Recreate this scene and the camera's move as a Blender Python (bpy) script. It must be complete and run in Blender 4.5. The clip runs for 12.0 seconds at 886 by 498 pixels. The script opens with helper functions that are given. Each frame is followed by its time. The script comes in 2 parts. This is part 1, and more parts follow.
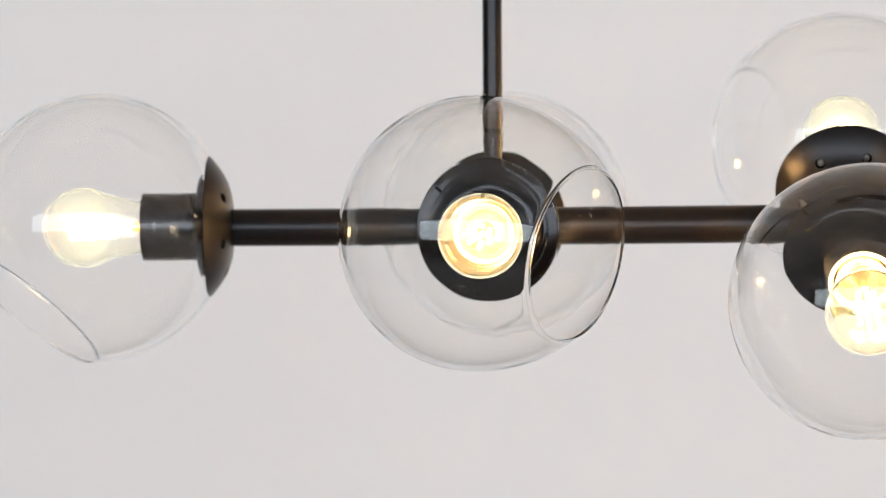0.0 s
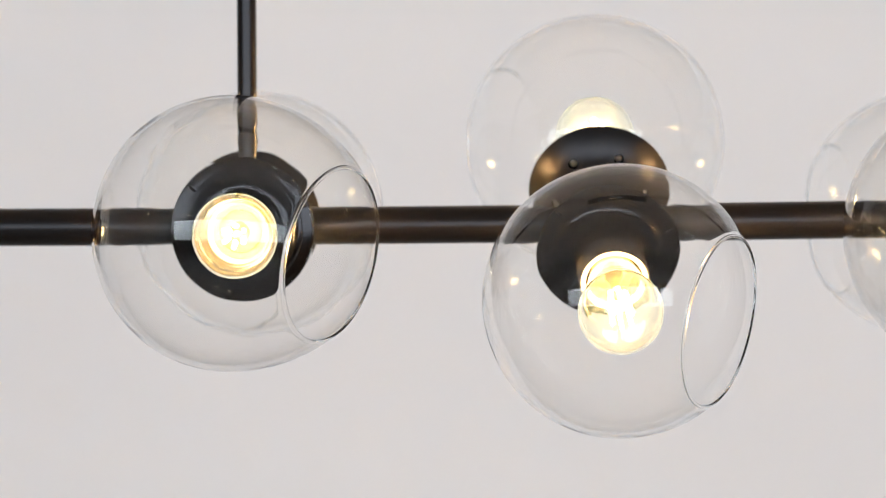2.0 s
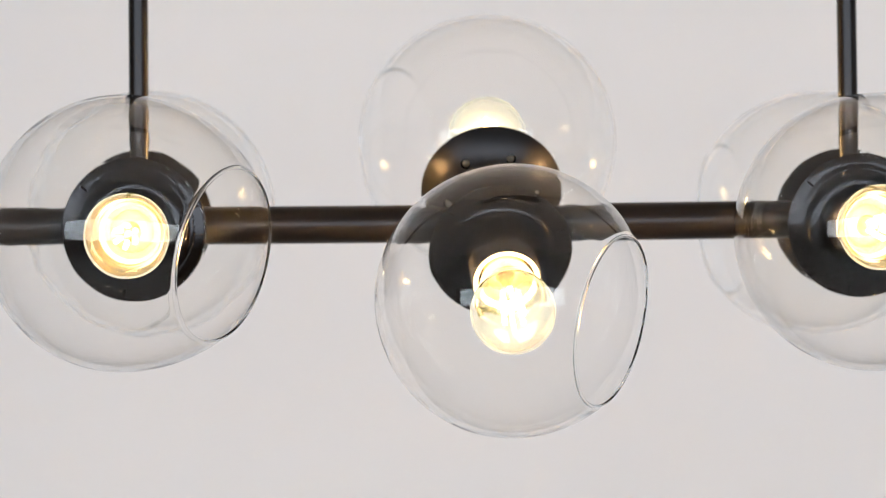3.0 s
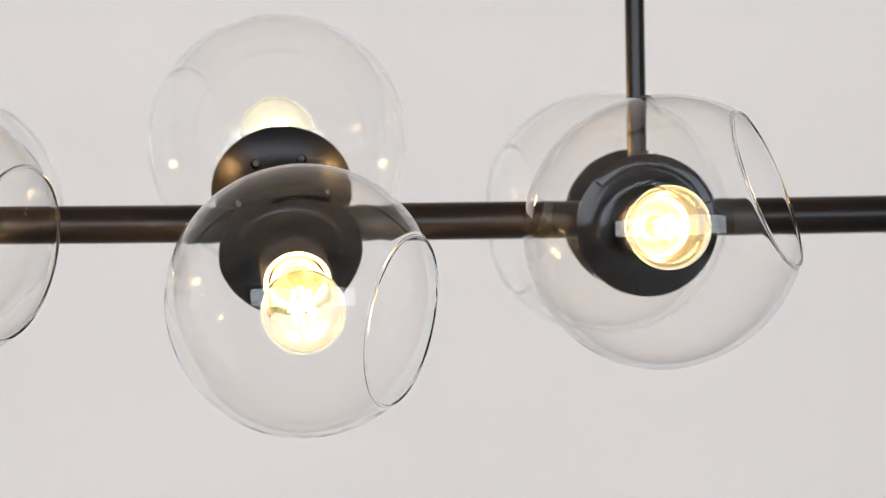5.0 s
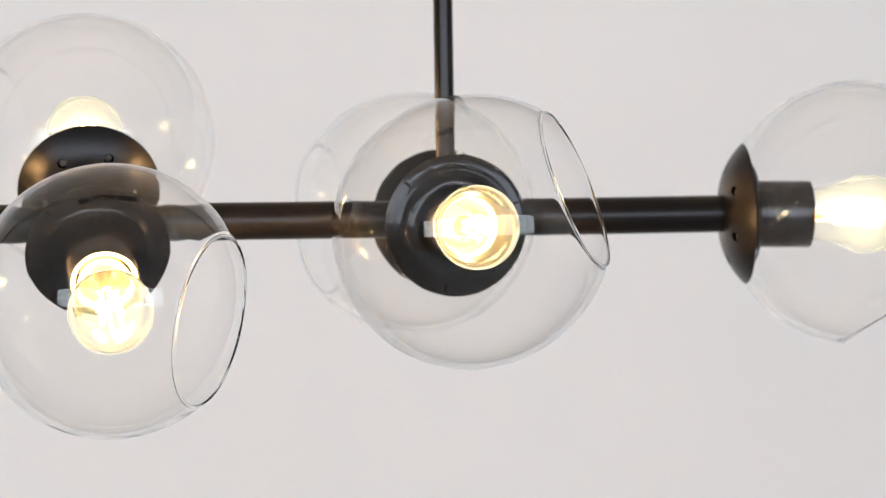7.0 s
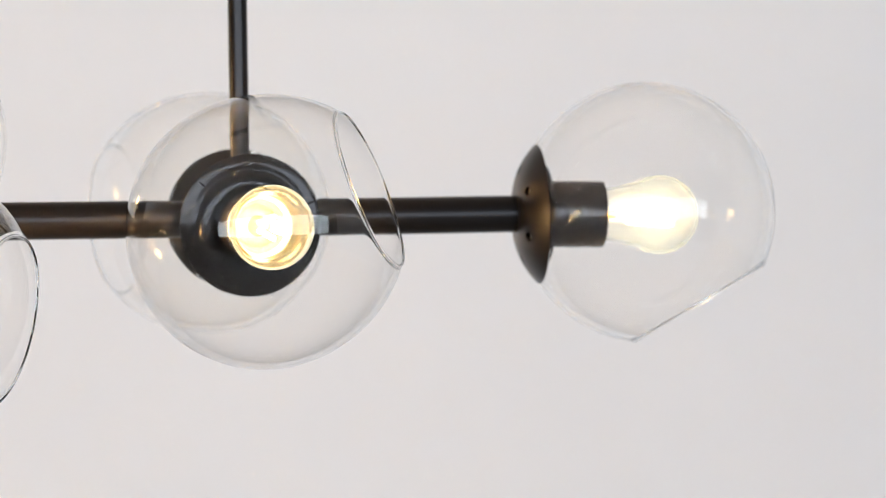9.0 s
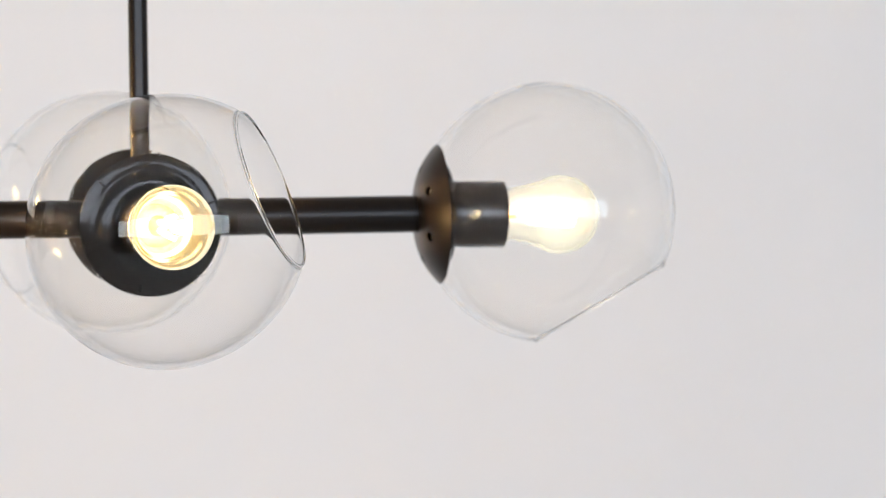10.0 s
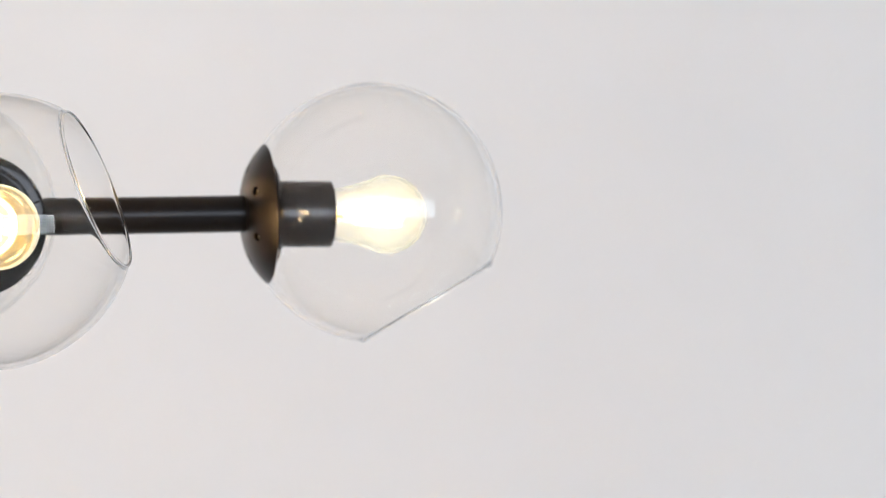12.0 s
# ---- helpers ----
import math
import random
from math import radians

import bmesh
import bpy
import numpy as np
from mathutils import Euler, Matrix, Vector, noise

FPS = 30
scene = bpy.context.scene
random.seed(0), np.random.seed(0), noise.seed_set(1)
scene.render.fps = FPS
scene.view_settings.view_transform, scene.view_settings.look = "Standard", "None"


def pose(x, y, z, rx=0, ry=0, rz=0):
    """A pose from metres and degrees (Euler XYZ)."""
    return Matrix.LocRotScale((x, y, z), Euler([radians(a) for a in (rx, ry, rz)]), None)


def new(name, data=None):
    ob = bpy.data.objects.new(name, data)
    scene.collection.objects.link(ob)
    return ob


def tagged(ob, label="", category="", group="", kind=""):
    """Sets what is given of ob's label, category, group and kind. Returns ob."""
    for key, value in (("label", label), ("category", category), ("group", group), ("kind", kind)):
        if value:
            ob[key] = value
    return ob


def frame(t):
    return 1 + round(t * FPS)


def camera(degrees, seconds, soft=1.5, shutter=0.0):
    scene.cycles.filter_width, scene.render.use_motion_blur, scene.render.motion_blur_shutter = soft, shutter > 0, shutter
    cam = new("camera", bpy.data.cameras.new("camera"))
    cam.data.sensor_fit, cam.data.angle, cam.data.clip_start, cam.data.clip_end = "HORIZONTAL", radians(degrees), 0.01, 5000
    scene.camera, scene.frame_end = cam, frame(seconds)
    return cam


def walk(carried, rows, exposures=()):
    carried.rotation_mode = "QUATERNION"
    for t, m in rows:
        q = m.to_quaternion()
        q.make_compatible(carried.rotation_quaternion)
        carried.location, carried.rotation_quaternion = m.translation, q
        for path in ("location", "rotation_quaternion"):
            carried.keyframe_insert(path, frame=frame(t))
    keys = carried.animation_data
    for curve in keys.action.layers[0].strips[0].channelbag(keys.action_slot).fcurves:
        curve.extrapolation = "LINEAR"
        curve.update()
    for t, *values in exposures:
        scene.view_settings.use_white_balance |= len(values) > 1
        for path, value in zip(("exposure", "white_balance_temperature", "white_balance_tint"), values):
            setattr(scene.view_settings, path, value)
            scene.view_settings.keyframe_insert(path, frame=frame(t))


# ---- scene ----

# A tripod pan along a black bar chandelier with eight clear glass globes, 1.66 m away.
cam = camera(17.15, 12.0, soft=1.0)
EYE = (-0.035, -1.66, 1.5855)
YAWS = [
    (0.0, 6.655), (0.5, 5.491), (1.0, 4.227), (1.5, 2.961), (2.0, 1.874), (2.5, 0.843), (3.0, -0.224),
    (5.0, -4.311), (5.5, -5.218), (6.0, -6.178), (6.5, -7.067), (7.0, -8.043),
    (9.0, -12.045), (9.5, -12.996), (10.0, -13.976), (10.5, -14.841), (11.0, -15.660), (11.5, -16.620), (12.0, -17.344),
]
walk(cam, [(t, pose(*EYE, 90, 0, yaw)) for t, yaw in YAWS], exposures=[(0.0, 0.0), (2.0, -0.05), (6.0, 0.0), (12.0, 0.14)])
scene.cycles.max_bounces, scene.cycles.transmission_bounces, scene.cycles.glossy_bounces = 24, 24, 12
cam.data.dof.use_dof = True
cam.data.dof.focus_distance = 1.557
cam.data.dof.aperture_fstop = 6.0

# ---- light: daylight through a ribbon window in the wall behind the camera ----
WINDOW = (-4.50, 4.05, 1.17, 2.60)          # x from, x to, z from, z to
SOUTH, NORTH, WEST, EAST, CEILING = -4.5, 1.9, -5.0, 5.0, 2.75

world = bpy.data.worlds.new("sky")
scene.world = world
world.use_nodes = True
wn = world.node_tree.nodes
sky = wn.new("ShaderNodeTexSky")
sky.sky_type = "NISHITA"
sky.sun_disc = False
sky.sun_elevation, sky.sun_rotation = radians(35), radians(20)
wn["Background"].inputs["Strength"].default_value = 0.1
world.node_tree.links.new(sky.outputs["Color"], wn["Background"].inputs["Color"])

daylight = bpy.data.lights.new("daylight", "AREA")
daylight.shape = "RECTANGLE"
daylight.size, daylight.size_y = WINDOW[1] - WINDOW[0] - 0.1, WINDOW[3] - WINDOW[2] - 0.1
daylight.energy = 254
daylight.color = (0.780, 0.890, 0.985)
window_light = new("window_daylight", daylight)
window_light.matrix_world = pose((WINDOW[0] + WINDOW[1]) / 2, SOUTH - 0.04, (WINDOW[2] + WINDOW[3]) / 2, 90, 0, 0)

BULB_WATTS = 2.7
FILAMENT_GLOW = 180.0


# ---- materials ----
def material(name):
    m = bpy.data.materials.new(name)
    m.use_nodes = True
    return m, m.node_tree.nodes, m.node_tree.links, m.node_tree.nodes["Principled BSDF"]


def grain(m, nodes, links, shader, scale, strength, distance):
    """Fine relief."""
    coord = nodes.new("ShaderNodeTexCoord")
    tex = nodes.new("ShaderNodeTexNoise")
    tex.inputs["Scale"].default_value, tex.inputs["Detail"].default_value = scale, 4
    bump = nodes.new("ShaderNodeBump")
    bump.inputs["Strength"].default_value, bump.inputs["Distance"].default_value = strength, distance
    links.new(coord.outputs["Object"], tex.inputs["Vector"])
    links.new(tex.outputs["Fac"], bump.inputs["Height"])
    links.new(bump.outputs["Normal"], shader.inputs["Normal"])
    return coord


def mottled(nodes, links, shader, coord, scale, a, b, socket="Base Color"):
    """Slow variation between two values."""
    tex = nodes.new("ShaderNodeTexNoise")
    tex.inputs["Scale"].default_value, tex.inputs["Detail"].default_value = scale, 5
    ramp = nodes.new("ShaderNodeValToRGB")
    ramp.color_ramp.elements[0].position, ramp.color_ramp.elements[1].position = 0.35, 0.65
    ramp.color_ramp.elements[0].color, ramp.color_ramp.elements[1].color = (*a, 1), (*b, 1)
    links.new(coord.outputs["Object"], tex.inputs["Vector"])
    links.new(tex.outputs["Fac"], ramp.inputs["Fac"])
    links.new(ramp.outputs["Color"], shader.inputs[socket])


def paint(name, a, b, roughness, patch, fine, depth):
    m, nodes, links, shader = material(name)
    shader.inputs["Roughness"].default_value = roughness
    coord = grain(m, nodes, links, shader, fine, 0.3, depth)
    mottled(nodes, links, shader, coord, patch, a, b)
    return m


wall_paint = paint("wall_paint", (0.790, 0.760, 0.765), (0.820, 0.794, 0.80), 0.85, 1.1, 160, 0.0008)
ceiling_paint = paint("ceiling_paint", (0.76, 0.75, 0.745), (0.80, 0.79, 0.785), 0.9, 1.0, 120, 0.0008)
# two greys for unseen surfaces, kept low to dim bounce and reflections
side_paint = paint("grey_wall_paint", (0.15, 0.147, 0.143), (0.18, 0.177, 0.172), 0.85, 1.1, 160, 0.0008)
dimming_paint = paint("dimming_grey_paint", (0.38, 0.37, 0.36), (0.42, 0.41, 0.40), 0.9, 1.0, 120, 0.0008)
floor_paint = paint("floor_coat", (0.36, 0.353, 0.345), (0.41, 0.402, 0.395), 0.5, 2.0, 60, 0.0006)
frame_paint = paint("frame_paint", (0.74, 0.74, 0.73), (0.80, 0.80, 0.79), 0.4, 6.0, 200, 0.0002)


def black_coat(name, roughness, tone, gloss):
    m, nodes, links, shader = material(name)
    coord = nodes.new("ShaderNodeTexCoord")
    mottled(nodes, links, shader, coord, 45, tone, tuple(1.5 * c for c in tone))
    mottled(nodes, links, shader, coord, 130, (roughness - 0.008,) * 3, (roughness + 0.008,) * 3, "Roughness")
    shader.inputs["Specular IOR Level"].default_value = gloss
    shader.inputs["Specular Tint"].default_value = (0.96, 0.92, 0.98, 1)
    return m


black_metal = black_coat("satin_black_metal", 0.31, (0.0008, 0.0007, 0.0007), 0.22)
rod_metal = black_coat("black_rod_metal", 0.25, (0.0008, 0.0007, 0.0007), 0.22)
black_plate = black_coat("black_plate", 0.11, (0.0005, 0.0004, 0.0004), 0.24)
black_plastic = black_coat("black_socket", 0.26, (0.0034, 0.0028, 0.0024), 0.50)

steel, _n, _l, _s = material("steel")
_s.inputs["Base Color"].default_value = (0.55, 0.54, 0.52, 1)
_s.inputs["Metallic"].default_value, _s.inputs["Roughness"].default_value = 1.0, 0.32
grain(steel, _n, _l, _s, 900, 0.15, 0.0001)

brass, _n, _l, _s = material("brass")
_s.inputs["Base Color"].default_value = (0.70, 0.50, 0.22, 1)
_s.inputs["Metallic"].default_value, _s.inputs["Roughness"].default_value = 1.0, 0.3
grain(brass, _n, _l, _s, 700, 0.15, 0.0001)


def clear_glass(name, colour, ior):
    m, nodes, links, shader = material(name)
    shader.inputs["Base Color"].default_value = (*colour, 1)
    shader.inputs["Roughness"].default_value = 0.0
    shader.inputs["IOR"].default_value = ior
    shader.inputs["Transmission Weight"].default_value = 1.0
    return m


globe_glass = clear_glass("blown_glass", (1.0, 0.998, 0.990), 1.32)

# bulb glass: clear; an added haze spreads light forward to imitate lens bloom, an added thin patchy film scatters it
# all round as glow
bulb_glass, _n, _l, _s = material("bulb_glass")
_s.inputs["Base Color"].default_value = (1.0, 1.0, 1.0, 1)
_s.inputs["Roughness"].default_value = 0.0
_s.inputs["IOR"].default_value = 1.45
_s.inputs["Transmission Weight"].default_value = 1.0
bloom = _n.new("ShaderNodeBsdfRefraction")
bloom.inputs["Roughness"].default_value, bloom.inputs["IOR"].default_value = 0.62, 1.2
bloomed = _n.new("ShaderNodeMixShader")
bloomed.inputs["Fac"].default_value = 0.014
# bluish tints here whiten the imitated bloom and glow of the orange lamp
bloom.inputs["Color"].default_value = (0.66, 0.92, 1.0, 1)
glow_film = _n.new("ShaderNodeBsdfTranslucent")
glow_film.inputs["Color"].default_value = (0.50, 0.95, 1.0, 1)
patch = _n.new("ShaderNodeTexNoise")
patch.inputs["Scale"].default_value, patch.inputs["Detail"].default_value = 90.0, 6
amount = _n.new("ShaderNodeMapRange")
amount.inputs["From Min"].default_value, amount.inputs["From Max"].default_value = 0.35, 0.7
amount.inputs["To Min"].default_value, amount.inputs["To Max"].default_value = 0.0004, 0.0012
blend = _n.new("ShaderNodeMixShader")
place = _n.new("ShaderNodeTexCoord")
_l.new(place.outputs["Object"], patch.inputs["Vector"])
_l.new(patch.outputs["Fac"], amount.inputs["Value"])
_l.new(amount.outputs["Result"], blend.inputs["Fac"])
_l.new(_s.outputs["BSDF"], bloomed.inputs[1])
_l.new(bloom.outputs["BSDF"], bloomed.inputs[2])
_l.new(bloomed.outputs["Shader"], blend.inputs[1])
_l.new(glow_film.outputs["BSDF"], blend.inputs[2])
_l.new(blend.outputs["Shader"], _n["Material Output"].inputs["Surface"])

filament_mat, _n, _l, _s = material("led_filament")
_s.inputs["Base Color"].default_value = (0.8, 0.6, 0.2, 1)
_s.inputs["Emission Color"].default_value = (1.0, 0.76, 0.42, 1)
_s.inputs["Emission Strength"].default_value = FILAMENT_GLOW
filament_mat.cycles.emission_sampling = "NONE"

dust_mat, _n, _l, _s = material("dust")
_s.inputs["Base Color"].default_value = (0.62, 0.60, 0.55, 1)
_s.inputs["Roughness"].default_value = 0.8
thin = _n.new("ShaderNodeBsdfTranslucent")
thin.inputs["Color"].default_value = (0.8, 0.72, 0.55, 1)
blend = _n.new("ShaderNodeMixShader")
blend.inputs["Fac"].default_value = 0.3
_l.new(_s.outputs["BSDF"], blend.inputs[1])
_l.new(thin.outputs["BSDF"], blend.inputs[2])
_l.new(blend.outputs["Shader"], _n["Material Output"].inputs["Surface"])

ivory, _n, _l, _s = material("ivory_plastic")
_s.inputs["Base Color"].default_value = (0.80, 0.74, 0.60, 1)
_s.inputs["Roughness"].default_value = 0.4
grain(ivory, _n, _l, _s, 600, 0.1, 0.0001)


# ---- building helpers ----
def smooth(mesh, flag=True):
    mesh.polygons.foreach_set("use_smooth", [flag] * len(mesh.polygons))
    return mesh


def sharp(mesh, degrees):
    """Smooth shading that breaks at hard edges."""
    smooth(mesh)
    mesh.set_sharp_from_angle(angle=radians(degrees))
    return mesh


def mesh_of(name, bm, mat, angle=35):
    bmesh.ops.recalc_face_normals(bm, faces=bm.faces)
    mesh = bpy.data.meshes.new(name)
    bm.to_mesh(mesh)
    bm.free()
    mesh.materials.append(mat)
    return sharp(mesh, angle)


def part(name, mesh, parent, m=None, label=""):
    ob = new(name, mesh)
    ob.parent = parent
    ob.matrix_basis = m if m is not None else Matrix()
    return tagged(ob, label)


def turned(bm, profile, steps=64, closed=True):
    """A solid turned about z from (radius, z) pairs; closed joins the last pair to the first."""
    rings = []
    for r, z in profile:
        if r < 1e-7:
            rings.append([bm.verts.new((0, 0, z))])
        else:
            rings.append([bm.verts.new((r * math.cos(2 * math.pi * i / steps), r * math.sin(2 * math.pi * i / steps), z)) for i in range(steps)])
    pairs = list(zip(rings, rings[1:])) + ([(rings[-1], rings[0])] if closed else [])
    for a, b in pairs:
        for i in range(steps):
            j = (i + 1) % steps
            if len(a) == 1 and len(b) == 1:
                continue
            if len(a) == 1:
                bm.faces.new((a[0], b[i], b[j]))
            elif len(b) == 1:
                bm.faces.new((a[i], a[j], b[0]))
            else:
                bm.faces.new((a[i], a[j], b[j], b[i]))
    return bm


def box(bm, x0, x1, y0, y1, z0, z1, bevel=0.0):
    m = Matrix.LocRotScale(((x0 + x1) / 2, (y0 + y1) / 2, (z0 + z1) / 2), None, (x1 - x0, y1 - y0, z1 - z0))
    made = bmesh.ops.create_cube(bm, size=1, matrix=m)
    if bevel:
        edges = {e for v in made["verts"] for e in v.link_edges}
        bmesh.ops.bevel(bm, geom=list(edges), offset=bevel, segments=2, affect="EDGES", profile=0.7)
    return bm


def box_object(name, *sizes, mat, bevel=0.0, label="", kind="structure"):
    ob = new(name, mesh_of(name, box(bmesh.new(), *sizes, bevel=bevel), mat))
    return tagged(ob, label, kind=kind)


# ---- the room ----
T = 0.2
SHADE = -1.3                             # south of this the unseen ceiling is grey, added to dim its reflection in the globes
box_object("floor", WEST - T, EAST + T, SOUTH - T, NORTH + T, -0.2, 0.0, mat=floor_paint, label="plain pale studio floor")
box_object("ceiling", WEST - T, EAST + T, SHADE, NORTH + T, CEILING, CEILING + 0.2, mat=ceiling_paint, label="plain white painted ceiling")
box_object("ceiling_dimmed", WEST - T, EAST + T, SOUTH - T, SHADE, CEILING, CEILING + 0.2, mat=dimming_paint, label="unseen stretch of ceiling, darkened to dim its reflection in the globes")
box_object("wall_north", WEST - T, EAST + T, NORTH, NORTH + T, 0.0, CEILING, mat=wall_paint, label="plain off-white painted wall behind the chandelier")
box_object("wall_east", EAST, EAST + T, SOUTH, NORTH, 0.0, CEILING, mat=wall_paint, label="plain off-white painted side wall")
# out of view; greyer than the east wall so less light bounces from the left
box_object("wall_west", WEST - T, WEST, SOUTH, NORTH, 0.0, CEILING, mat=dimming_paint, label="unseen side wall, greyed to cut the light it bounces")
# out of view; darkened so that glass and black metal reflect little
south = bmesh.new()
box(south, WEST - T, EAST + T, SOUTH - T, SOUTH, 0.0, WINDOW[2])
box(south, WEST - T, EAST + T, SOUTH - T, SOUTH, WINDOW[3], CEILING)
box(south, WEST - T, WINDOW[0], SOUTH - T, SOUTH, WINDOW[2], WINDOW[3])
box(south, WINDOW[1], EAST + T, SOUTH - T, SOUTH, WINDOW[2], WINDOW[3])
tagged(new("wall_south", mesh_of("wall_south", south, side_paint)), "unseen wall, darkened to dim reflections, with a long ribbon window", kind="structure")

F = 0.05


def window(name, label, m, w, h):
    """A white frame of w by h in a wall opening; x along the wall, y out of the room."""
    top = tagged(new(name), label, kind="structure")
    top.matrix_basis = m
    for x0, x1, z0, z1 in ((0, w, 0, F), (0, w, h - F, h), (0, F, F, h - F), (w - F, w, F, h - F)):
        part("window_frame", mesh_of("window_frame", box(bmesh.new(), x0, x1, -0.012, 0.03, z0, z1, 0.003), frame_paint), top)


window("window_1", "long white-framed ribbon window", pose(WINDOW[1], SOUTH, WINDOW[2], 0, 0, 180), WINDOW[1] - WINDOW[0], WINDOW[3] - WINDOW[2])

# ---- the chandelier ----
BAR_Z, SLOPE = 1.6014, 0.55              # height of the bar's middle, degrees by which its east end is higher
BAR_R = 0.01065
LEFT, RIGHT = -0.350, 0.362              # where the bar meets the end cups
chandelier = tagged(new("chandelier"), "black metal bar chandelier with eight clear glass globes and lit bulbs", "chandelier")
chandelier.matrix_basis = pose(0, 0, BAR_Z, 0, -SLOPE, 0)
chandelier.empty_display_size = 0.1

along_x = pose(0, 0, 0, 0, 90, 0)
SAG = (0.01264, 0.00178, -0.00121)        # the bar hangs through a little between its ends


def sag(x):
    return SAG[0] * x * x + SAG[1] * x + SAG[2]


steps = [LEFT + (RIGHT - LEFT) * k / 32 for k in range(33)]
rings = [(0, LEFT - 0.004), (BAR_R - 0.0006, LEFT - 0.004), (BAR_R, LEFT - 0.003)] + [(BAR_R, x) for x in steps] + [(BAR_R, RIGHT + 0.003), (BAR_R - 0.0006, RIGHT + 0.004), (0, RIGHT + 0.004)]
bar_bm = turned(bmesh.new(), rings, 64, False)
bmesh.ops.transform(bar_bm, matrix=along_x, verts=bar_bm.verts)
for v in bar_bm.verts:
    v.co.z += sag(v.co.x)
part("bar", mesh_of("bar", bar_bm, black_metal), chandelier, label="satin black round metal bar")

# hanging rods, from the bar to the ceiling
ROD_R = 0.0055


def rod_mesh(length):
    bm = turned(bmesh.new(), [(0, 0), (ROD_R, 0), (ROD_R, length), (0, length)], 40, False)
    return mesh_of("hanging_rod", bm, rod_metal)


for x, lean in ((-0.1999, -0.35), (0.2014, -0.9)):
    rod = part("hanging_rod", rod_mesh(CEILING + 0.02 - BAR_Z), chandelier, pose(x, 0, 0, 0, lean + SLOPE, 0), "slim black hanging rod")
canopy = mesh_of("canopy", box(bmesh.new(), -0.35, 0.35, -0.06, 0.06, -0.03, 0.0, 0.003), black_metal)
part("canopy", canopy, chandelier, pose(0, 0, CEILING - BAR_Z, 0, SLOPE, 0), "long black ceiling plate that holds both rods")

# ---- one lamp head: z is its axis, the cup's back is at 0 and the rim at RIM ----
RIM, CUP_R = 0.0130, 0.0404
SOCKET_R, SOCKET_END = 0.0193, RIM + 0.0385
HOLE_RING, HOLES = 0.0260, 6
BULB_AT = SOCKET_END + 0.0342           # the middle of the bulb's ball
BEAD = 0.0008                            # radius of the bead round the glass openings
GLASS = 0.0004                           # thickness of the globes
NECK = 0.0396                            # radius of the glass where it meets the cup


def cup_profile(thick=0.0):
    """The outside of the cup from its neck to its rim, or its inside."""
    pts = []
    for i in range(19):
        a = i / 18
        r = 0.0100 + (CUP_R - 0.0100) * a
        pts.append((r - thick * a, RIM * a ** 2.2 + thick * (1 - a)))
    return pts


def cut(mesh, cutter_bm):
    """mesh less the cutter, as a new mesh."""
    a = new("cut_body", mesh)
    b_mesh = bpy.data.meshes.new("cutter")
    bmesh.ops.recalc_face_normals(cutter_bm, faces=cutter_bm.faces)
    cutter_bm.to_mesh(b_mesh)
    cutter_bm.free()
    b = new("cutter", b_mesh)
    mod = a.modifiers.new("cut", "BOOLEAN")
    mod.operation, mod.solver, mod.object = "DIFFERENCE", "EXACT", b
    bpy.context.view_layer.update()
    made = bpy.data.meshes.new_from_object(a.evaluated_get(bpy.context.evaluated_depsgraph_get()))
    bpy.data.objects.remove(a)
    bpy.data.objects.remove(b)
    return made


def cup_mesh():
    outer = cup_profile()
    inner = cup_profile(0.0010)
    profile = outer + [(CUP_R - 0.0002, RIM + 0.0004), (CUP_R - 0.0006, RIM + 0.0003)] + inner[::-1]
    solid = mesh_of("cup", turned(bmesh.new(), profile, 96, True), black_metal, 40)
    drill = bmesh.new()
    for k in range(HOLES):
        a = 2 * math.pi * k / HOLES
        tilt = pose(HOLE_RING * math.cos(a), HOLE_RING * math.sin(a), 0.004) @ Matrix.Rotation(0.42, 4, (math.sin(a), -math.cos(a), 0))
        bmesh.ops.create_cone(drill, cap_ends=True, segments=20, radius1=0.0028, radius2=0.0028, depth=0.02, matrix=tilt)
    made = cut(solid, drill)
    return sharp(made, 40)


def plate_mesh():
    """The dished plate that closes the cup: a flat ring with slots, and a rounded dome that carries the socket."""
    z = RIM + 0.0004
    profile = [(0.012, z - 0.0010), (0.0370, z - 0.0010), (0.0385, z - 0.0003), (0.0401, z - 0.0002), (0.0402, z + 0.0001), (0.0398, z + 0.0003), (0.0345, z + 0.0003), (0.0337, z + 0.0005), (0.0330, z + 0.0009), (0.0322, z + 0.0011), (0.0313, z + 0.0012)]
    for k in range(1, 15):
        u = math.pi / 2 * k / 14
        profile.append((0.0225 + 0.0086 * math.cos(u) ** 0.9, z + 0.0012 + 0.0050 * math.sin(u)))
    profile += [(0.0222, z + 0.0061), (0.0218, z + 0.0058)]
    for k in range(7):
        a = math.pi * k / 6
        profile.append((0.0206 + 0.0009 * math.cos(a), z + 0.0062 + 0.0009 * math.sin(a)))
    profile += [(0.0196, z + 0.0060), (0.012, z + 0.0060)]
    solid = mesh_of("plate", turned(bmesh.new(), profile, 96, True), black_plate, 30)
    slots = bmesh.new()
    for k in range(3):
        a = 2 * math.pi * k / 3 + 0.35
        m = Matrix.Rotation(a, 4, "Z") @ Matrix.LocRotScale((0.0362, 0, z), None, (0.0042, 0.0011, 0.01))
        bmesh.ops.create_cube(slots, size=1, matrix=m)
    return sharp(cut(solid, slots), 30)


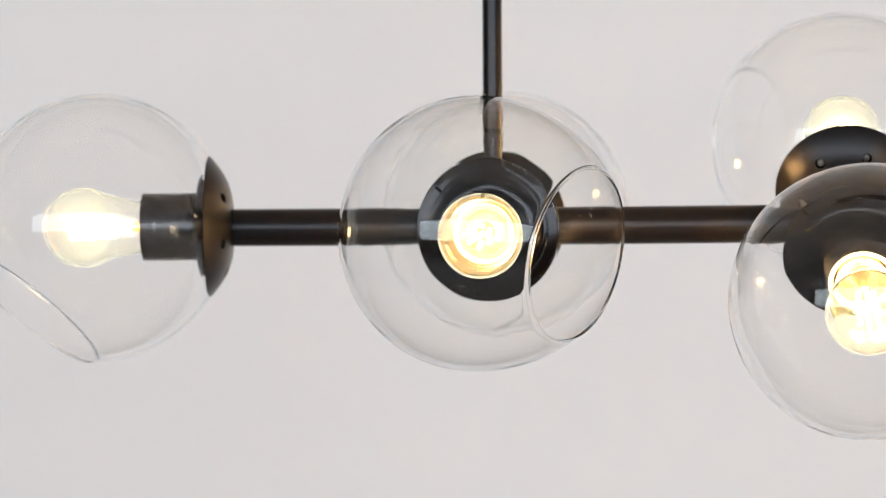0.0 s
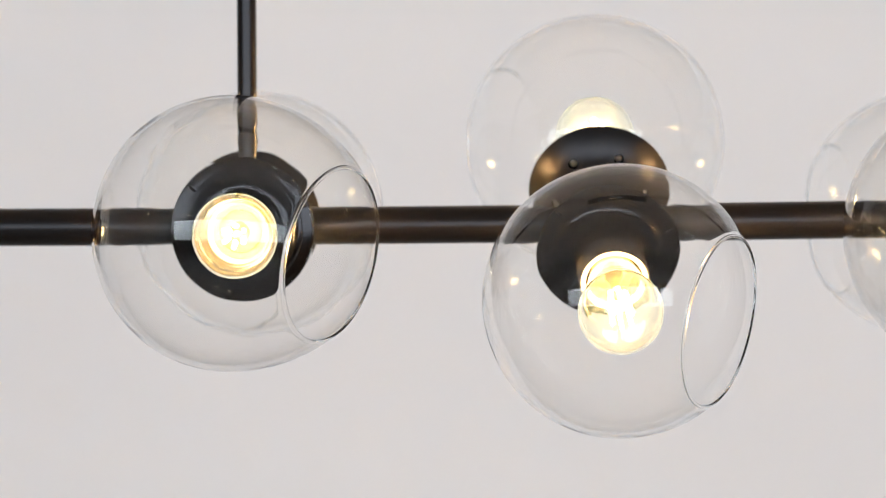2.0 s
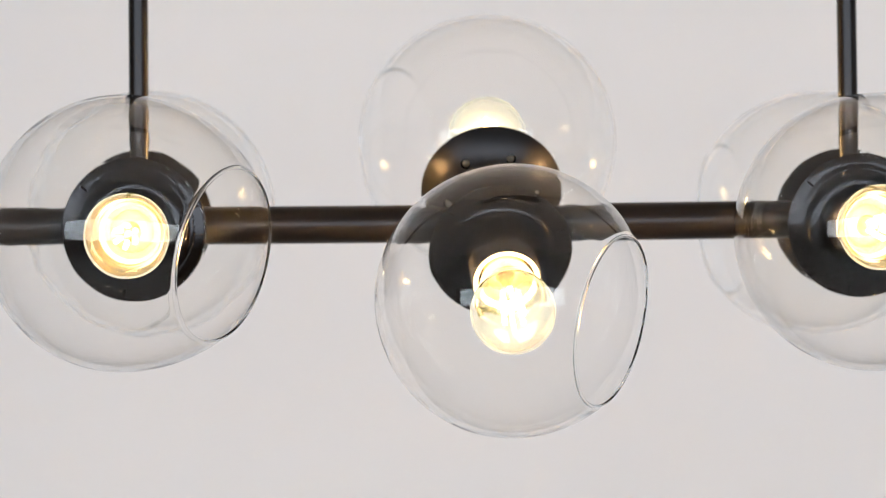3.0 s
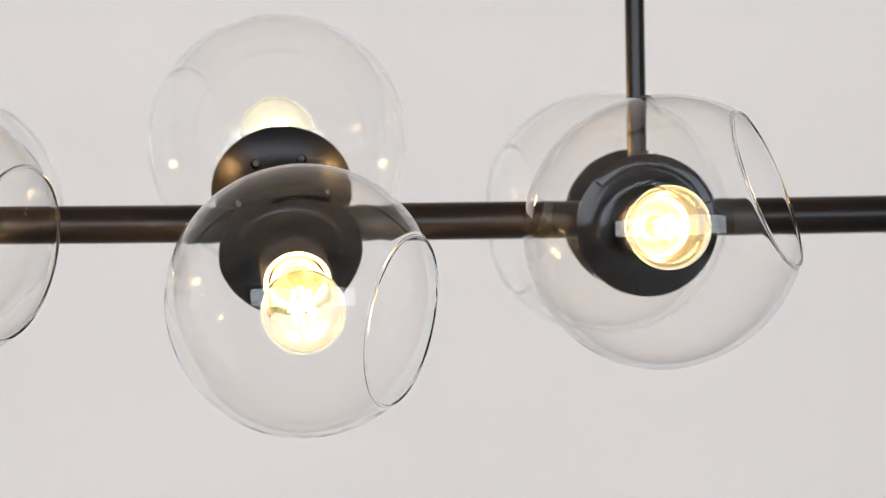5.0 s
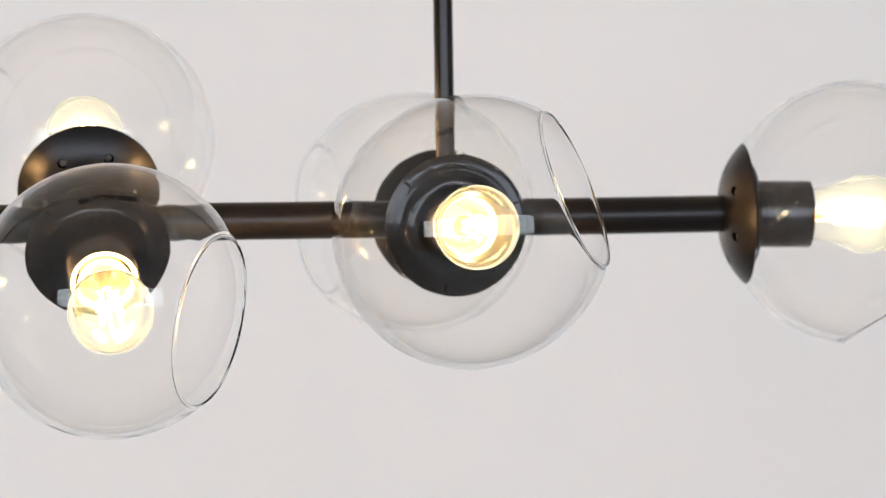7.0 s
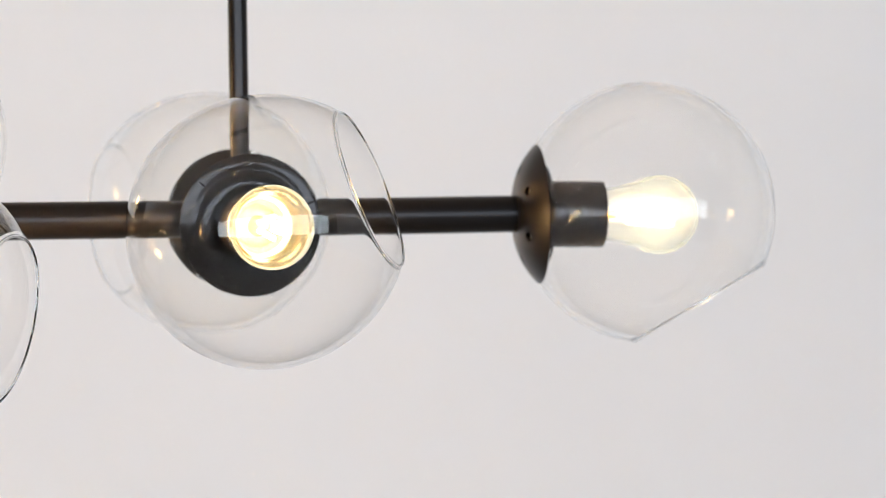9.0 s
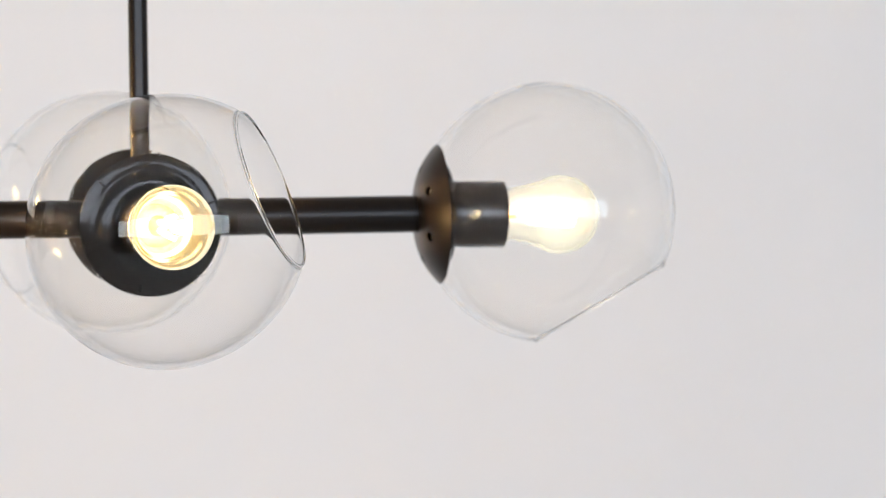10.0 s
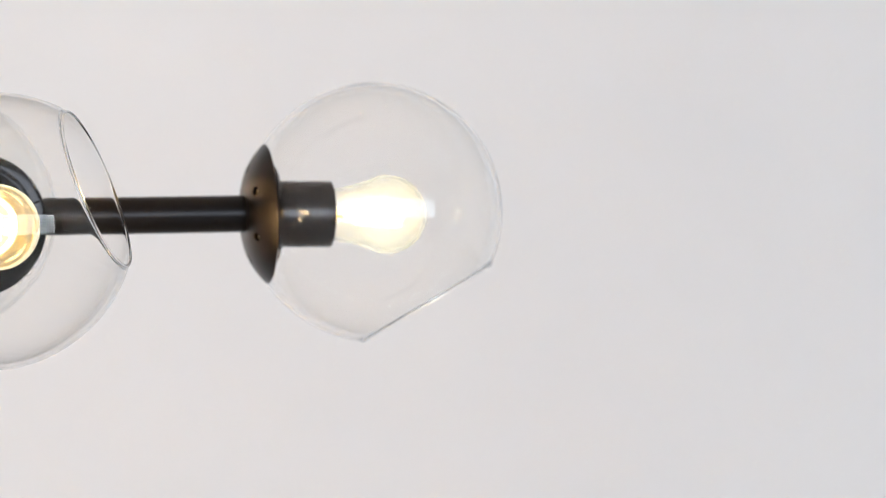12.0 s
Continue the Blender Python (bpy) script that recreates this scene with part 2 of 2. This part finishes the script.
def socket_mesh():
    r, e = SOCKET_R, SOCKET_END
    z = RIM + 0.0020
    profile = [(r + 0.0006, z), (r + 0.0006, z + 0.0030), (r, z + 0.0036), (r, e - 0.0005), (r - 0.0003, e), (r - 0.0006, e),
               (r - 0.0008, e - 0.0003), (r - 0.0008, z + 0.012), (0.008, z + 0.012), (0.008, z)]
    return mesh_of("socket", turned(bmesh.new(), profile, 72, True), black_plastic, 35)


def lining_mesh():
    """The pale ring inside the mouth of the socket."""
    r, e = SOCKET_R - 0.0010, SOCKET_END - 0.0010
    profile = [(r, e - 0.004), (r, e - 0.0003), (r - 0.0003, e), (r - 0.0022, e), (r - 0.0026, e - 0.0004), (r - 0.0026, e - 0.004)]
    return mesh_of("lining", turned(bmesh.new(), profile, 56, True), ivory, 35)


def screw_mesh():
    bm = turned(bmesh.new(), [(0, 0), (0.0021, 0), (0.0021, 0.0012), (0.0016, 0.0018), (0, 0.0020)], 18, False)
    box(bm, -0.0014, 0.0014, -0.0002, 0.0002, 0.0019, 0.0022)
    return mesh_of("screw", bm, steel)


def bulb_mesh():
    """Round bulb: neck in the socket, ball of 45 mm in front."""
    R, c, e = 0.0230, BULB_AT, SOCKET_END
    outer = [(0.0125, e - 0.018), (0.0134, e - 0.010), (0.0148, e - 0.001), (0.0156, e + 0.005), (0.0168, e + 0.011), (0.0182, e + 0.0165)]
    for i in range(27):
        b = -0.58 + (math.pi / 2 + 0.58) * i / 26
        outer.append((R * math.cos(b), c + R * math.sin(b)))
    inner = [(max(r - 0.0009, 0), z - 0.0009 * (z > c) * (z - c) / R) for r, z in outer]
    outer[-1], inner[-1] = (0, outer[-1][1]), (0, inner[-1][1])
    bm = turned(bmesh.new(), outer, 64, False)
    turned(bm, inner, 64, False)
    for f in list(bm.faces)[len(bm.faces) // 2:]:
        f.normal_flip()
    mesh = bpy.data.meshes.new("bulb")
    # close the neck between the two skins
    bm.verts.ensure_lookup_table()
    n = len(bm.verts) // 2
    for i in range(64):
        j = (i + 1) % 64
        bm.faces.new((bm.verts[i], bm.verts[n + i], bm.verts[n + j], bm.verts[j]))
    bmesh.ops.recalc_face_normals(bm, faces=bm.faces)
    bm.to_mesh(mesh)
    bm.free()
    mesh.materials.append(bulb_glass)
    return sharp(mesh, 50)


def base_mesh():
    z = SOCKET_END - 0.026
    profile = [(0, z)]
    for i in range(9):
        profile.append((0.0132 - 0.0007 * (i % 2), z + 0.001 * i))
    profile += [(0.0120, z + 0.012), (0.0060, z + 0.014), (0.0035, z + 0.022), (0.0022, z + 0.034), (0, z + 0.035)]
    return mesh_of("bulb_base", turned(bmesh.new(), profile, 32, False), brass, 30)


def filament_mesh(k):
    """One straight LED filament, leaning outward from the stem."""
    bm = turned(bmesh.new(), [(0, 0), (0.0009, 0.0004), (0.0013, 0.001), (0.0013, 0.027), (0.0009, 0.0276), (0, 0.028)], 12, False)
    a = 2 * math.pi * k / 6 + 0.5
    m = Matrix.Rotation(a, 4, "Z") @ pose(0.0045, 0, BULB_AT - 0.0195, 0, 3, 0)
    bmesh.ops.transform(bm, matrix=m, verts=bm.verts)
    return mesh_of("filament", bm, filament_mat)


def globe_mesh(radius, centre, opening, half, seed, wave, pull):
    """A blown glass ball about (0, 0, centre), cut off at the cup, with a slanting round opening whose edge is melted to a bead;
    pull: how far the glass is drawn out towards the opening."""
    start = math.asin(half / radius)
    count = 84
    # the inside from the far pole to the bead, round the bead, and back along the outside
    line = [(math.pi - (math.pi - start - 4 * BEAD / radius) * k / count, -GLASS) for k in range(1, count + 1)]
    line += [(start + 2.6 * BEAD / radius, -GLASS - 0.12 * BEAD)]
    for k in range(19):
        a = radians(310 - 260 * k / 18)
        line.append((start + BEAD * (1 + math.cos(a)) / radius, -GLASS / 2 + BEAD * math.sin(a)))
    line += [(start + 2.6 * BEAD / radius, 0.12 * BEAD)]
    line += [(start + 4 * BEAD / radius + (math.pi - start - 4 * BEAD / radius) * k / count, 0.0) for k in range(count)]
    profile = [(0, -radius + GLASS)] + [((radius + h) * math.sin(a), (radius + h) * math.cos(a)) for a, h in line] + [(0, -radius)]
    bm = turned(bmesh.new(), profile, 128, False)
    d = Vector(opening).normalized()
    turn = d.to_track_quat("Z", "Y").to_matrix().to_4x4()
    bmesh.ops.transform(bm, matrix=turn, verts=bm.verts)
    floor_z = -math.sqrt(radius ** 2 - NECK ** 2)
    bmesh.ops.bisect_plane(bm, geom=list(bm.verts) + list(bm.edges) + list(bm.faces), dist=1e-6, plane_co=(0, 0, floor_z), plane_no=(0, 0, -1), clear_outer=True)
    bmesh.ops.bridge_loops(bm, edges=[e for e in bm.edges if e.is_boundary])
    shift = Vector((seed * 3.1, seed * 1.7, -seed * 2.3))
    for v in bm.verts:
        n = v.co.normalized()
        deep = min(max((radius - v.co.length) / GLASS, 0), 1)
        wob = wave * (noise.noise(n * 3 + shift) + 0.5 * noise.noise(n * 9 + shift * 2))
        v.co = v.co * (1 + 0.010 * noise.noise(n * 1.1 + shift)) + n * (wob * (0.4 - 1.4 * deep)) + d * (pull * max(n.dot(d) + 0.1, 0) ** 2) + Vector((0, 0, centre))
    return mesh_of("glass_globe", bm, globe_glass, 60)


def dust_mesh(radius, centre, opening, half, count, seed):
    """Specks and lint lying on the glass."""
    rng = random.Random(seed)
    d = Vector(opening).normalized()
    reach = math.sqrt(radius ** 2 - half ** 2)
    speck = [Vector(p) for p in ((1, 0, 0), (0, 1, 0), (-1, 0, 0), (0, -1, 0), (0, 0, 1), (0, 0, -1))]
    sides = ((0, 1, 4), (1, 2, 4), (2, 3, 4), (3, 0, 4), (1, 0, 5), (2, 1, 5), (3, 2, 5), (0, 3, 5))
    points, faces = [], []
    while len(points) < 6 * count:
        v = Vector((rng.gauss(0, 1), rng.gauss(0, 1), rng.gauss(0, 1))).normalized()
        if v.dot(d) * radius > reach - 0.006 or v.z < -0.8:
            continue
        size = rng.choice((0.00005, 0.00006, 0.00008, 0.00012))
        stretch = rng.choice((1, 1, 1, 1.5, 2, 6)) if rng.random() < 0.97 else 16
        q = v.to_track_quat("Z", "Y").to_matrix().to_4x4() @ Matrix.Rotation(rng.uniform(0, 6.28), 4, "Z")
        m = Matrix.Translation(v * (radius * 1.003) + Vector((0, 0, centre))) @ q @ Matrix.Diagonal((size * stretch, size, size * 0.5, 1))
        faces += [[len(points) + k for k in f] for f in sides]
        points += [m @ p for p in speck]
    mesh = bpy.data.meshes.new("dust")
    mesh.from_pydata(points, [], faces)
    mesh.materials.append(dust_mat)
    return smooth(mesh)


LINING = lining_mesh()
CUP, PLATE, SOCKET, BULB, BASE, SCREW = cup_mesh(), plate_mesh(), socket_mesh(), bulb_mesh(), base_mesh(), screw_mesh()
FILAMENTS = [filament_mesh(k) for k in range(6)]
bulb_lamp = bpy.data.lights.new("bulb_glow", "POINT")
bulb_lamp.cycles.use_multiple_importance_sampling = False
bulb_lamp.energy, bulb_lamp.color, bulb_lamp.shadow_soft_size = BULB_WATTS, (1.0, 0.58, 0.21), 0.013


def leaning(m, way):
    """The place m, leaned about the middle of the cup's rim so that it points along way."""
    there = m.to_3x3().inverted() @ Vector(way)
    lean = Vector((0, 0, 1)).rotation_difference(there).to_matrix().to_4x4()
    return m @ pose(0, 0, RIM) @ lean @ pose(0, 0, -RIM)


def lamp_head(m, opening, radius, half, seed, bulb_way=None, globe_way=None, hole=(0, 0, 1), wave=0.00004, pull=0.001):
    """One lamp on the chandelier. m: its place; opening: where the glass is open; bulb_way, globe_way: where its socket and its glass point,
    if not along the cup's axis; hole: where the first vent hole lies; wave, pull: the unevenness of the glass, and how far it is drawn out to its opening."""
    mb = leaning(m, bulb_way) if bulb_way is not None else m
    mg = leaning(m, globe_way) if globe_way is not None else m
    centre = RIM + math.sqrt(radius ** 2 - NECK ** 2)
    h = m.to_3x3().inverted() @ Vector(hole)
    cup = part("cup", CUP, chandelier, m @ Matrix.Rotation(math.atan2(h.y, h.x), 4, "Z"), "shallow satin black metal cup with vent holes")
    for k in range(HOLES):
        a = 2 * math.pi * k / HOLES
        part("screw", SCREW, cup, pose(0.0255 * math.cos(a), 0.0255 * math.sin(a), 0.0068, 180, 0, 30 * k), "small steel screw in a vent hole")
    part("plate", PLATE, chandelier, m, "dished black plate closing the cup")
    socket = part("socket", SOCKET, chandelier, mb, "black cylindrical bulb socket")
    part("lining", LINING, socket, label="pale plastic ring in the mouth of the socket")
    local = (mg.to_3x3().inverted() @ Vector(opening)).normalized()
    globe = part("glass_globe", globe_mesh(radius, centre, local, half, seed, wave, pull), chandelier, mg, "clear blown glass globe with a slanting round opening")
    dust = part("dust", dust_mesh(radius, centre, local, half, 1900, seed), globe, label="fine specks of dust")
    tagged(dust, kind="stuff")
    globe.visible_shadow = False
    bulb = part("bulb", BULB, chandelier, mb, "lit warm-white round filament bulb")
    bulb.visible_shadow = False
    part("bulb_base", BASE, bulb, label="brass screw base and glass stem")
    for fm in FILAMENTS:
        f = part("filament", fm, bulb, label="glowing yellow filament")
        f.visible_shadow = False
    glow = new("bulb_glow", bulb_lamp)
    glow.parent = chandelier
    glow.matrix_basis = mb @ pose(0, 0, BULB_AT - 0.002)


def aimed(x, z, out, way):
    """The place of a lamp whose cup starts out metres from (x, 0, z), pointing along way."""
    return Matrix.Translation(Vector((x, 0, z)) + way * out) @ way.to_track_quat("Z", "Y").to_matrix().to_4x4()


def ahead(skew, down):
    """The direction towards the room: skew degrees to the east, down degrees below level."""
    s, d = radians(skew), radians(down)
    return Vector((math.sin(s) * math.cos(d), -math.cos(s) * math.cos(d), -math.sin(d)))


def facing(bearing, r, c, u):
    """A direction with r to the right, c nearer and u up, as seen along a bearing in degrees east of north."""
    b = radians(bearing)
    return Vector((r * math.cos(b) - c * math.sin(b), -r * math.sin(b) - c * math.cos(b), u)).normalized()


OUT = 0.0110
STEM = mesh_of("stem", turned(bmesh.new(), [(0, -0.0115), (0.0080, -0.0115), (0.0080, 0.002), (0, 0.002)], 40, False), black_metal)


def pair(front, rear):
    """Two lamps back to back on the bar; each is its place and the rest of what lamp_head() takes."""
    for place, *rest in (front, rear):
        lamp_head(place, *rest)
        part("stem", STEM, chandelier, place)


UP = (0, 0, 1)
pair((aimed(-0.2014, -0.0024, OUT, ahead(2.1, 1.8)), facing(-5.9, 0.83, 0.53, -0.195), 0.0745, 0.0460, 1, ahead(2.5, 3.0), ahead(0.0, 2.0), UP, 0.00008, 0.0078),
     (aimed(-0.2005, 0.0008, OUT, -ahead(0.8, 4.0)), facing(-5.6, -0.46, -0.68, -0.56), 0.0735, 0.0455, 2))
pair((aimed(0.0019, -0.0067, OUT, ahead(3.5, 25.0)), facing(1.6, 0.895, 0.40, -0.185), 0.0742, 0.0455, 3, ahead(4.4, 26.8), ahead(4.8, 25.5), UP, 0.00008),
     (aimed(0.0, 0.0067, OUT, -ahead(1.0, 27.5)), facing(1.2, -0.88, -0.47, 0.0), 0.0755, 0.0440, 4, None, None, (-0.545, 0, 0.84)))
pair((aimed(0.2032, -0.0032, OUT, ahead(1.0, 3.1)), facing(8.6, 0.905, 0.23, 0.355), 0.0745, 0.0435, 5, ahead(0.6, 1.4), ahead(-1.7, 3.8), UP, 0.00004, 0.0035),
     (aimed(0.2025, -0.0021, OUT, -ahead(2.4, 5.0)), facing(8.0, -0.93, -0.33, -0.05), 0.0725, 0.0430, 6, None, -ahead(7.0, 3.5)))
lamp_head(aimed(LEFT, sag(LEFT) + 0.0008, 0, Vector((-1, -0.098, 0)).normalized()), facing(-13, -0.61, 0.22, -0.74), 0.0765, 0.0465, 7, None, None, (0, -0.80, 0.60))
lamp_head(aimed(RIGHT, 0.0006, 0, Vector((1, -0.06, 0.019)).normalized()), facing(14.2, 0.50, 0.03, -0.865), 0.0755, 0.0430, 8, Vector((1, -0.06, -0.011)), None, (0, -0.866, 0.5))
